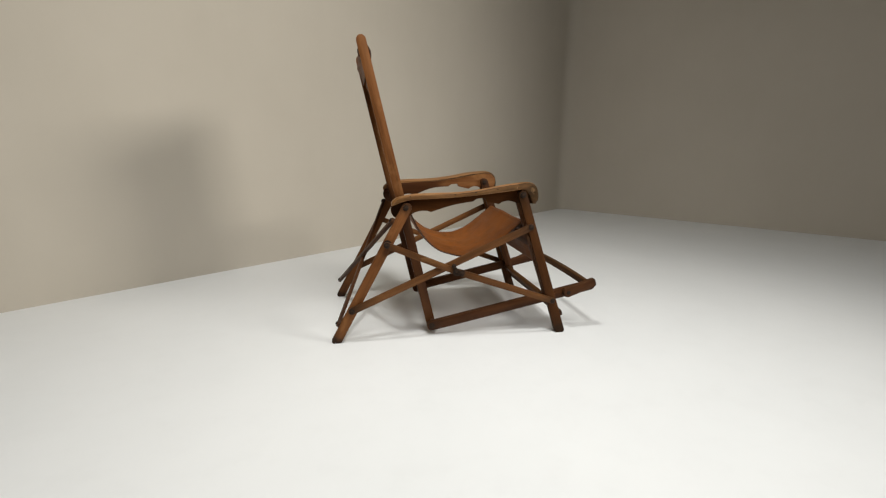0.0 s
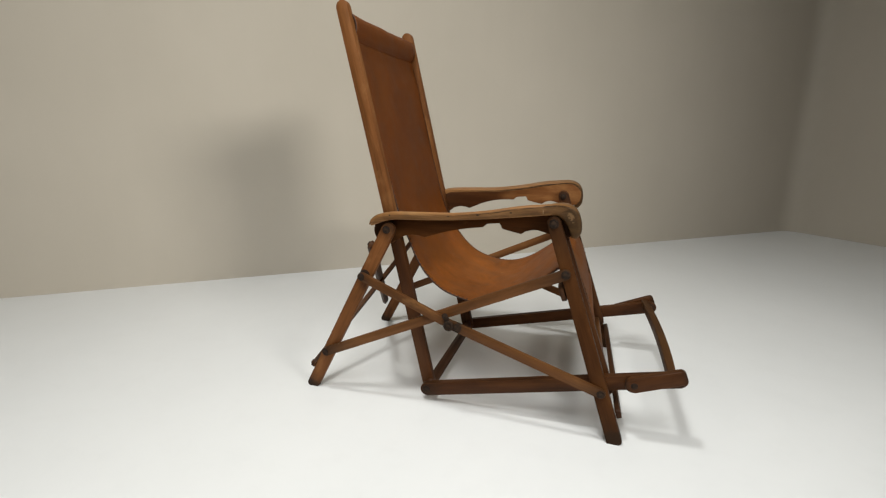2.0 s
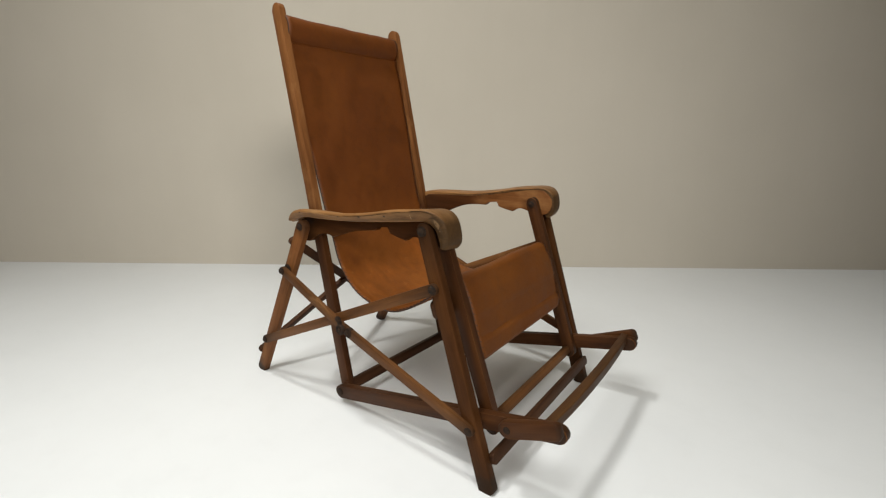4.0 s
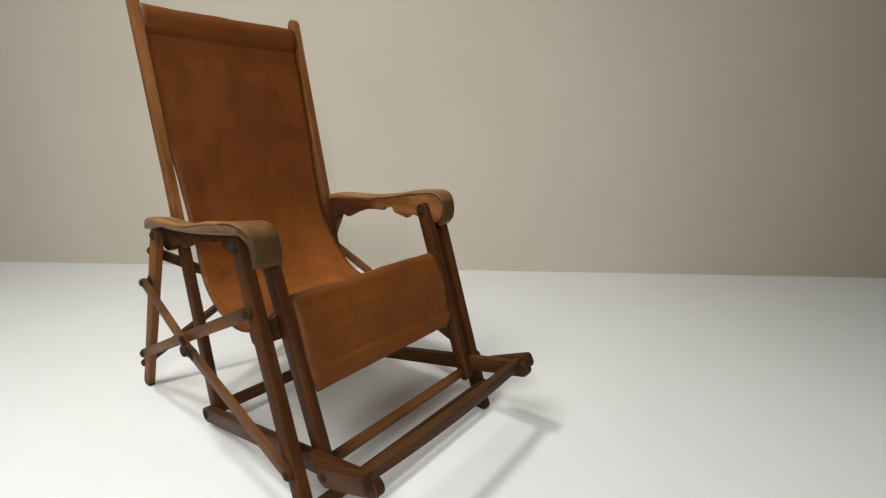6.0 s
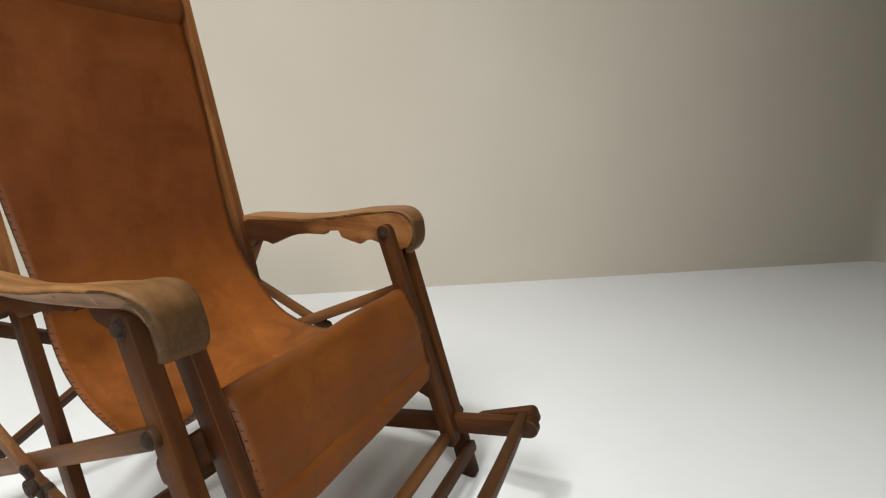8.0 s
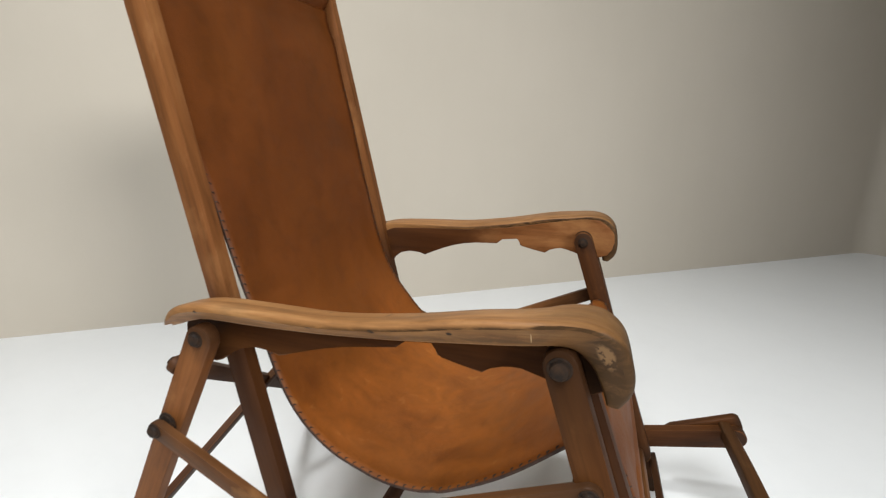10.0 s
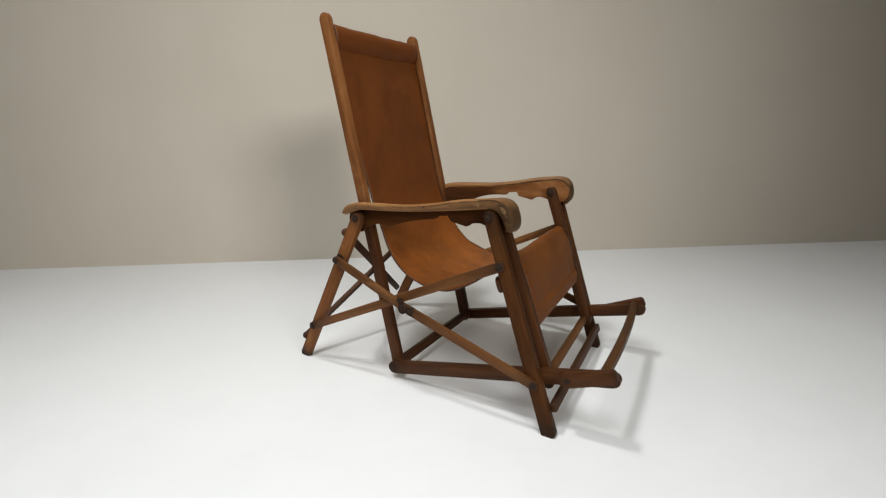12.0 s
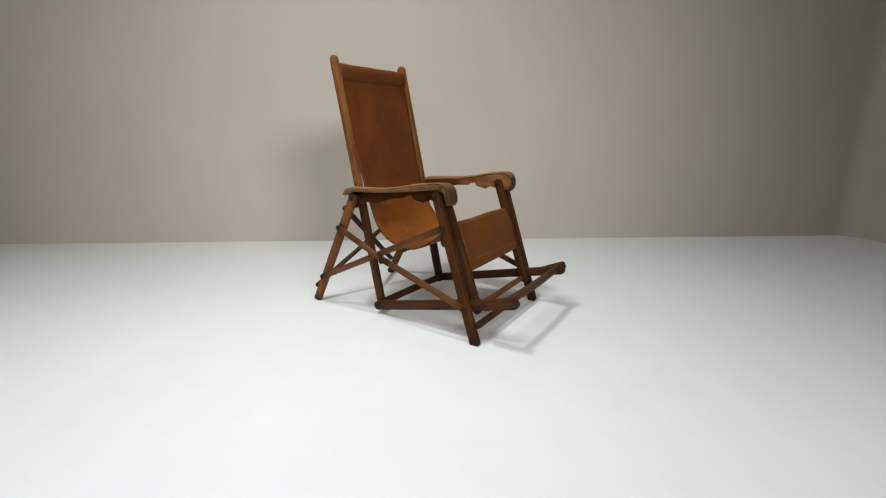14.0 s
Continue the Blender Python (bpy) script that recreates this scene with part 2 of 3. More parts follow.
# shade painted into the upper back and front flap; mottled wear in the seat
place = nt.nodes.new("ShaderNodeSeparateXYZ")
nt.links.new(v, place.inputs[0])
ragged_height = nt.nodes.new("ShaderNodeMath")
ragged_height.operation, ragged_height.inputs[1].default_value = "MULTIPLY_ADD", 0.35
nt.links.new(clouds, ragged_height.inputs[0])
nt.links.new(place.outputs[2], ragged_height.inputs[2])
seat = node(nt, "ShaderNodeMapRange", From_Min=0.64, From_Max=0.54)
nt.links.new(ragged_height.outputs[0], seat.inputs["Value"])
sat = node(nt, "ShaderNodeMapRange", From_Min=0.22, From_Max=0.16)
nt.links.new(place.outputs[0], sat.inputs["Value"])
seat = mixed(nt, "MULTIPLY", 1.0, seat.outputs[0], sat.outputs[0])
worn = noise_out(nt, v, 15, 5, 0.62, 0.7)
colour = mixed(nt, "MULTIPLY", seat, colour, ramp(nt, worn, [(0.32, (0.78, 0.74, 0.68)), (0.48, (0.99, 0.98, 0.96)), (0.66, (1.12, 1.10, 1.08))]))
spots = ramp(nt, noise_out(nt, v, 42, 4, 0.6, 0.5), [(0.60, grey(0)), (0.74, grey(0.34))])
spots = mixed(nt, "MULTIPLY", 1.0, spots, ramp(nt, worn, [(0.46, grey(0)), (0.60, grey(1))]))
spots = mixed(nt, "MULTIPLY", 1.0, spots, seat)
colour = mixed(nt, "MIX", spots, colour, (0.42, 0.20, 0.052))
# the back gets less light higher up: dimmed here in the colour
painted_shade = ramp(nt, ragged_height.outputs[0], [(0.47, (1.0, 1.0, 1.0)), (0.59, (0.75, 0.71, 0.62)), (0.76, (0.52, 0.445, 0.31))])
# the front flap is less lit, so its shade is painted in too
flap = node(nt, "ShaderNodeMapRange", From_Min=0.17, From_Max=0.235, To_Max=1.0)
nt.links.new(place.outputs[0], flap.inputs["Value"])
painted_shade = mixed(nt, "MIX", flap.outputs[0], painted_shade, (0.62, 0.60, 0.54))
colour = mixed(nt, "MULTIPLY", 1.0, colour, painted_shade)
nt.links.new(colour, bsdf.inputs["Base Color"])
nt.links.new(ramp(nt, blot, [(0.3, grey(0.48)), (0.7, grey(0.66))]), bsdf.inputs["Roughness"])
bsdf.inputs["Specular IOR Level"].default_value = 0.27
height = mixed(nt, "MIX", 0.6, pore.outputs["Distance"], blot)
bump(nt, bsdf, height, 0.25, 0.0016)

LEATHER_EDGE, nt, bsdf = material("dark_leather_edge")
nt.links.new(ramp(nt, noise_out(nt, coords(nt, (1, 1, 1)), 90, 3), [(0.3, (0.03, 0.012, 0.006)), (0.7, (0.075, 0.03, 0.014))]), bsdf.inputs["Base Color"])
bsdf.inputs["Roughness"].default_value = 0.7

THREAD, nt, bsdf = material("waxed_thread")
nt.links.new(ramp(nt, noise_out(nt, coords(nt, (1, 1, 1)), 300, 2), [(0.3, (0.014, 0.009, 0.006)), (0.7, (0.04, 0.024, 0.014))]), bsdf.inputs["Base Color"])
bsdf.inputs["Roughness"].default_value = 0.75

FLOOR, nt, bsdf = material("white_floor_paint")
v = coords(nt, (1, 1, 1))
big, small = noise_out(nt, v, 0.9, 4, 0.55), noise_out(nt, v, 11, 6, 0.65)
streak = noise_out(nt, coords(nt, (1.2, 14.0, 1.0)), 2.0, 5, 0.7, 0.8)
colour = ramp(nt, big, [(0.3, (0.770, 0.788, 0.800)), (0.7, (0.820, 0.836, 0.848))])
colour = mixed(nt, "MULTIPLY", 0.5, colour, ramp(nt, small, [(0.25, grey(0.955)), (0.5, grey(1.0))]))
colour = mixed(nt, "MULTIPLY", 0.4, colour, ramp(nt, streak, [(0.22, grey(0.93)), (0.36, grey(1.0))]))
speck = node(nt, "ShaderNodeTexVoronoi", Scale=1.7)
nt.links.new(v, speck.inputs["Vector"])
dots = node(nt, "ShaderNodeMapRange", From_Min=0.0055, From_Max=0.0025, To_Max=0.6)
nt.links.new(speck.outputs["Distance"], dots.inputs["Value"])
colour = mixed(nt, "MIX", dots.outputs[0], colour, (0.33, 0.31, 0.28))
nt.links.new(colour, bsdf.inputs["Base Color"])
nt.links.new(ramp(nt, small, [(0.3, grey(0.42)), (0.7, grey(0.56))]), bsdf.inputs["Roughness"])
bump(nt, bsdf, small, 0.06, 0.002)

WALL, nt, bsdf = material("beige_plaster")
v = coords(nt, (1, 1, 1))
big, small = noise_out(nt, v, 0.8, 4, 0.55), noise_out(nt, v, 60, 5, 0.6)
brush = noise_out(nt, coords(nt, (10.0, 10.0, 1.0)), 1.4, 5, 0.6)
colour = ramp(nt, big, [(0.3, (0.525, 0.478, 0.405)), (0.7, (0.575, 0.525, 0.45))])
colour = mixed(nt, "MULTIPLY", 0.5, colour, ramp(nt, brush, [(0.3, grey(0.985)), (0.65, grey(1.005))]))
nt.links.new(colour, bsdf.inputs["Base Color"])
bsdf.inputs["Roughness"].default_value = 0.85
bump(nt, bsdf, small, 0.12, 0.002)

CEILING, nt, bsdf = material("grey_ceiling_paint")
nt.links.new(ramp(nt, noise_out(nt, coords(nt, (1, 1, 1)), 6, 4), [(0.3, grey(0.62)), (0.7, grey(0.67))]), bsdf.inputs["Base Color"])
bsdf.inputs["Roughness"].default_value = 0.9


# ---- mesh helpers ----
def part(name, bm, mat, parent=None, label="", smooth=True):
    """One bmesh as one mesh object, under a thing or a part."""
    bmesh.ops.recalc_face_normals(bm, faces=bm.faces)
    data = bpy.data.meshes.new(name)
    bm.to_mesh(data)
    bm.free()
    data.materials.append(mat)
    data.materials.append({WOOD: WOOD_EDGE, WOOD_APRON_DARK: WOOD_EDGE, WOOD_WORN: ARM_EDGE, WOOD_WORN_CHIPPED: ARM_EDGE}.get(mat, mat))
    if smooth:
        for p in data.polygons:
            p.use_smooth = True
        data.set_sharp_from_angle(angle=radians(38))
    ob = new(name, data)
    if parent:
        ob.parent = parent
    return tagged(ob, label)


def plate(outline, thick, soft=0.0018, segments=2):
    """A board: the outline in x and z, thick along y, with its long edges rounded."""
    bm = bmesh.new()
    rings = [[bm.verts.new((x, y, z)) for x, z in outline] for y in (-thick / 2, thick / 2)]
    edges = []
    for ring in rings:
        edges += list(bm.faces.new(ring).edges)
    n = len(outline)
    for k in range(n):
        bm.faces.new((rings[0][k], rings[0][(k + 1) % n], rings[1][(k + 1) % n], rings[1][k]))
    done = bmesh.ops.bevel(bm, geom=edges, offset=soft, segments=segments, affect="EDGES", profile=0.5, clamp_overlap=True)
    for f in done["faces"]:
        f.material_index = 1
    return bm


def stick(length, width, round_a=True, round_b=True, over=None, taper_a=0.0):
    """The outline of a lath along x from 0 to length, its ends run on past the bolts in half circles or blunt with clipped corners."""
    r, pts = width / 2, []
    over = r if over is None else over

    def end(x, way, full, rr):
        if full:
            return [(x + way * rr * math.sin(a), -rr * math.cos(a)) for a in np.linspace(0, math.pi, 11)]
        c = rr * 0.62
        arc = [(rr - c + c * math.sin(a), rr - c + c * math.cos(a)) for a in np.linspace(0, math.pi / 2, 5)]
        lower = [(x + way * (over - (rr - u)), -w) for u, w in arc]
        return lower + [(u, -w) for u, w in reversed(lower)]

    pts += end(length, 1, round_b, r)
    pts += [(x, -z) for x, z in end(0, -1, round_a, r - taper_a)]
    clean = []
    for p in pts:
        if not clean or math.dist(p, clean[-1]) > 1e-5:
            clean.append(p)
    if math.dist(clean[0], clean[-1]) < 1e-5:
        clean.pop()
    return clean


def along(a, b, flat):
    """The pose whose x runs from a to b and whose y is as near as may be to flat."""
    a, b, flat = Vector(a), Vector(b), Vector(flat)
    x = (b - a).normalized()
    z = x.cross(flat).normalized()
    y = z.cross(x)
    m = Matrix((x, y, z)).transposed().to_4x4()
    m.translation = a
    return m


def lath(name, a, b, width, thick, parent, mat, flat=(0, 1, 0), label="", round_a=True, round_b=True, over=None, soft=0.0018, taper_a=0.0):
    m = along(a, b, flat)
    ob = part(name, plate(stick((Vector(b) - Vector(a)).length, width, round_a, round_b, over, taper_a), thick, soft), mat, parent, label)
    ob.matrix_local = m
    return ob


def turned(profile, steps=20):
    """A body of revolution about y; the profile gives y and radius."""
    bm = bmesh.new()
    rings = []
    for y, r in profile:
        if r < 1e-6:
            rings.append([bm.verts.new((0, y, 0))])
        else:
            rings.append([bm.verts.new((r * math.cos(2 * math.pi * k / steps), y, r * math.sin(2 * math.pi * k / steps))) for k in range(steps)])
    for p, q in zip(rings, rings[1:]):
        for k in range(steps):
            a, b = p[k % len(p)], p[(k + 1) % len(p)]
            c, d = q[(k + 1) % len(q)], q[k % len(q)]
            bm.faces.new(list(dict.fromkeys((a, b, c, d))))
    return bm


def bolt(x, y, z, side, parent, radius=0.0095, head=0.006, shank=0.0):
    """A domed iron bolt head on a washer, facing outwards; shank: how far the bolt stands off on a sleeve."""
    prof = [(-shank - 0.001, 0.0), (-shank - 0.001, 0.006), (0.0, 0.006)] if shank else [(-0.001, 0.0)]
    prof += [(0.0, radius * 1.28), (0.0010, radius * 1.28), (0.0016, radius * 1.18), (0.0018, radius), (0.0018 + head * 0.42, radius * 0.97), (0.0018 + head * 0.62, radius * 0.86), (0.0018 + head * 0.72, radius * 0.55), (0.0018 + head * 0.75, 0.0)]
    ob = part("bolt", turned(prof), IRON, parent, "dark iron bolt head")
    ob.matrix_world = CHAIR @ Matrix.Translation((x, side * y, z)) @ (Matrix.Identity(4) if side > 0 else Matrix.Rotation(math.pi, 4, "Z"))
    return ob


def hang(ob, parent):
    """Puts ob under parent without moving it."""
    bpy.context.view_layer.update()
    m = ob.matrix_world.copy()
    ob.parent = parent
    ob.matrix_parent_inverse = parent.matrix_world.inverted()
    ob.matrix_world = m


# ---- room ----
def slab(name, a, b, height, thick, mat, label, category):
    """An upright wall whose inner face runs from a to b; the body lies on the right of that way."""
    a, b = Vector((*a, 0)), Vector((*b, 0))
    x = (b - a).normalized()
    bm = bmesh.new()
    out = Vector((x.y, -x.x, 0)) * thick
    low = [bm.verts.new(p) for p in (a, b, b + out, a + out)]
    top = [bm.verts.new(p.co + Vector((0, 0, height))) for p in low]
    bm.faces.new(low), bm.faces.new(top)
    for k in range(4):
        bm.faces.new((low[k], low[(k + 1) % 4], top[(k + 1) % 4], top[k]))
    return tagged(part(name, bm, mat, smooth=False), label, category, kind="structure")


HEIGHT = 4.2
ANG_LONG, ANG_SIDE = radians(36.16), radians(-46.5)
d_long, d_side = Vector((math.cos(ANG_LONG), math.sin(ANG_LONG))), Vector((math.cos(ANG_SIDE), math.sin(ANG_SIDE)))
corner = Vector((1.840, 2.986))
BEND = 0.12
far_left, far_right = corner - d_long * 8.5, corner + d_side * 9.0
rear = far_left + d_side * 9.0
slab("wall_north", corner - d_long * BEND, far_left, HEIGHT, 0.12, WALL, "long beige plaster wall of the studio behind the chair", "wall")
slab("wall_east", far_right, corner + d_side * BEND, HEIGHT, 0.12, WALL, "beige plaster side wall in the shade", "wall")
slab("wall_south", rear, far_right, HEIGHT, 0.12, WALL, "plain beige plaster wall closing the studio", "wall")
slab("wall_west", far_left, rear, HEIGHT, 0.12, WALL, "plain beige plaster wall closing the studio", "wall")

bm = bmesh.new()
p0, p1, p2 = corner - d_long * BEND, corner, corner + d_side * BEND
curve = [(1 - t) ** 2 * p0 + 2 * t * (1 - t) * p1 + t * t * p2 for t in np.linspace(0, 1, 13).tolist()]
away = (corner - (p0 + p2) / 2).normalized() * 0.12
cols = [[bm.verts.new((p.x + o.x, p.y + o.y, z)) for z in (0, HEIGHT)] for p, o in [(p, Vector((0, 0))) for p in curve] + [(p, away) for p in reversed(curve)]]
for k in range(len(cols)):
    a, b = cols[k], cols[(k + 1) % len(cols)]
    bm.faces.new((a[0], b[0], b[1], a[1]))
tagged(part("wall_corner", bm, WALL), "softly rounded plaster corner between two beige walls", "wall", kind="structure")

bm = bmesh.new()
hub = (far_left + far_right) / 2
ring = [hub + (p - hub) * 1.06 for p in (corner, far_right, rear, far_left)]
low, top = [bm.verts.new((p.x, p.y, -0.15)) for p in ring], [bm.verts.new((p.x, p.y, 0.0)) for p in ring]
bm.faces.new(low), bm.faces.new(top)
for k in range(4):
    bm.faces.new((low[k], low[(k + 1) % 4], top[(k + 1) % 4], top[k]))
tagged(part("floor", bm, FLOOR, smooth=False), "smooth white painted studio floor with faint scuffs", "floor", kind="structure")
bm = bmesh.new()
low, top = [bm.verts.new((p.x, p.y, HEIGHT)) for p in ring], [bm.verts.new((p.x, p.y, HEIGHT + 0.15)) for p in ring]
bm.faces.new(low), bm.faces.new(top)
for k in range(4):
    bm.faces.new((low[k], low[(k + 1) % 4], top[(k + 1) % 4], top[k]))
tagged(part("ceiling", bm, CEILING, smooth=False), "plain pale grey painted studio ceiling", "ceiling", kind="structure")

# ---- the folding chair ----
CHAIR = Matrix.Translation((0.0, -0.03, 0.0))
chair = new("folding_lounge_chair")
chair.matrix_world = CHAIR
tagged(chair, "antique folding chair of brown stained beech with tan leather sling", "chair")

LEG_TOP, LEG_FOOT = (0.200, 0.557), (0.383, 0.0)
BACK_TOP, BACK_FOOT = (-0.234, 0.511), (-0.505, 0.0)
POST_TOP, POST_FOOT = (-0.377, 1.083), (-0.135, 0.04)
RAIL_SLOPE = 0.212
FAR_TOP, FAR_FOOT = 0.008, 0.016  # the far side of the frame stands a little further back


def spot(a, b, z):
    """The point at height z on the line through a and b, each x and z."""
    return a[0] + (b[0] - a[0]) * (z - a[1]) / (b[1] - a[1])


def rail_z(x):
    return 0.041 + RAIL_SLOPE * (x + 0.135)


def rounded(pts):
    """The same line with three steps for each one, on a smooth curve."""
    p, out = np.array([pts[0], *pts, pts[-1]]), []
    for a, b, c, d in zip(p, p[1:], p[2:], p[3:]):
        for t in (0, 1 / 3, 2 / 3):
            out.append(0.5 * (2 * b + (c - a) * t + (2 * a - 5 * b + 4 * c - d) * t * t + (3 * b - a - 3 * c + d) * t ** 3))
    return [tuple(q) for q in out] + [pts[-1]]


def arm_board(side, short):
    """The shaped arm: rounded board, wider to the front, that rolls over into a scroll."""
    tops = [(-0.289, 0.526), (-0.283, 0.539), (-0.262, 0.553), (-0.215, 0.564), (-0.14, 0.568), (-0.05, 0.571), (0.04, 0.582), (0.12, 0.597), (0.175, 0.603), (0.213, 0.605), (0.238, 0.599), (0.254, 0.584), (0.2612, 0.567), (0.2648, 0.549), (0.2630, 0.5325), (0.2545, 0.5205)]
    lows = [(-0.288, 0.517), (-0.273, 0.522), (-0.250, 0.531), (-0.215, 0.5395), (-0.14, 0.543), (-0.05, 0.5485), (0.04, 0.557), (0.12, 0.5665), (0.162, 0.5715), (0.180, 0.5735), (0.197, 0.5740), (0.210, 0.5705), (0.2205, 0.563), (0.2295, 0.552), (0.2370, 0.537), (0.2420, 0.5225)]
    tops, lows = rounded(tops), rounded(lows)
    bm, rings = bmesh.new(), []
    for k, ((xt, zt), (xb, zb)) in enumerate(zip(tops, lows)):
        f = k / (len(tops) - 1)
        inner = float(np.interp(f, (0, 0.5, 0.68, 1), (0.247, 0.244, 0.236, 0.236) if side < 0 else (0.247, 0.247, 0.247, 0.247)))
        outer = float(np.interp(f, (0, 0.12, 0.25, 0.4, 0.5, 0.6, 0.75, 1), (0.286, 0.293, 0.302, 0.311, 0.313, 0.310, 0.299, 0.291)))
        drop = (0.014 if side < 0 else 0.004) * min(1, f * 3) * max(0.0, min(1, (0.27 - xt) * 12))
        back = short * f + 0.5 * short * max(0.0, f - 0.75) / 0.25
        t, b = Vector((xt - back, 0, zt)), Vector((xb - back, 0, zb))
        h = (t - b).length
        r = min(h * 0.35, 0.0055)
        edge = min(h * 0.45, 0.0095)
        up = (t - b).normalized()
        mid, half = (inner + outer) / 2, (outer - inner) / 2
        ring = []
        for cy, ch, start in ((1, 1, 0), (-1, 1, 1), (-1, -1, 2), (1, -1, 3)):
            for s in range(4):
                a = (start + s / 3) * math.pi / 2
                rr = edge if start == 0 else r
                y = mid + cy * (half - rr) + rr * math.cos(a)
                u = (h / 2 - rr) * ch + rr * math.sin(a)
                y -= 0.010 * min(1.0, 6 * (1 - f)) if ch < 0 and cy > 0 else 0.0
                fall = -drop * (outer - y) / (outer - inner) if ch > 0 else 0.0
                hang_down = -0.006 * (outer - y) / (outer - inner) * min(1.0, max(0.0, (f - 0.72) / 0.2))
                ring.append(bm.verts.new((t + b) / 2 + up * (u + fall) + Vector((0, side * y, hang_down))))
        rings.append(ring)
    n = len(rings[0])
    for p, q in zip(rings, rings[1:]):
        for k in range(n):
            bm.faces.new((p[k], p[(k + 1) % n], q[(k + 1) % n], q[k]))
    bm.faces.new(rings[0]), bm.faces.new(rings[-1])
    return bm


def bow(a, b, lift, steps):
    """Points from a to b on a curve bowed upwards by lift."""
    return [(a[0] + (b[0] - a[0]) * t, a[1] + (b[1] - a[1]) * t + lift * math.sin(math.pi * t)) for t in np.linspace(0, 1, steps)[:-1]]


def apron_outline(lift):
    """The scalloped board under the arm, with a round eye at either end and a notch; lift raises the lower edge."""
    pts = [(-0.252 + 0.038 * math.cos(a), 0.501 + 0.037 * math.sin(a)) for a in np.linspace(radians(140), radians(325), 14)]
    low = bow((-0.211, 0.484), (-0.141, 0.490), 0.011, 7)
    low += bow((-0.141, 0.490), (0.020, 0.5285), 0.006 + lift, 8)
    low += [(0.020, 0.5285), (0.031, 0.5405), (0.064, 0.5440), (0.069, 0.5285)]
    low += bow((0.074, 0.527), (0.119, 0.517), 0.0, 3) + bow((0.119, 0.517), (0.170, 0.526), 0.010, 6)
    pts += [(x, z + lift) for x, z in low]
    pts += [(0.190, 0.524), (0.212, 0.521), (0.230, 0.5225), (0.244, 0.528), (0.252, 0.539), (0.256, 0.555), (0.254, 0.571), (0.244, 0.583), (0.226, 0.589 + lift), (0.20, 0.590 + lift), (0.165, 0.586 + lift)]
    if not lift:
        pts[-11:-7] = [(0.190, 0.522), (0.212, 0.515), (0.231, 0.514), (0.241, 0.520)]
    pts = [(x - lift * max(0.0, min(1.0, (x - 0.18) * 20)), z) for x, z in pts]
    pts += [(x, z + lift) for x, z in ((0.12, 0.578), (0.04, 0.563), (-0.05, 0.5525), (-0.14, 0.5495), (-0.215, 0.545))]
    return pts


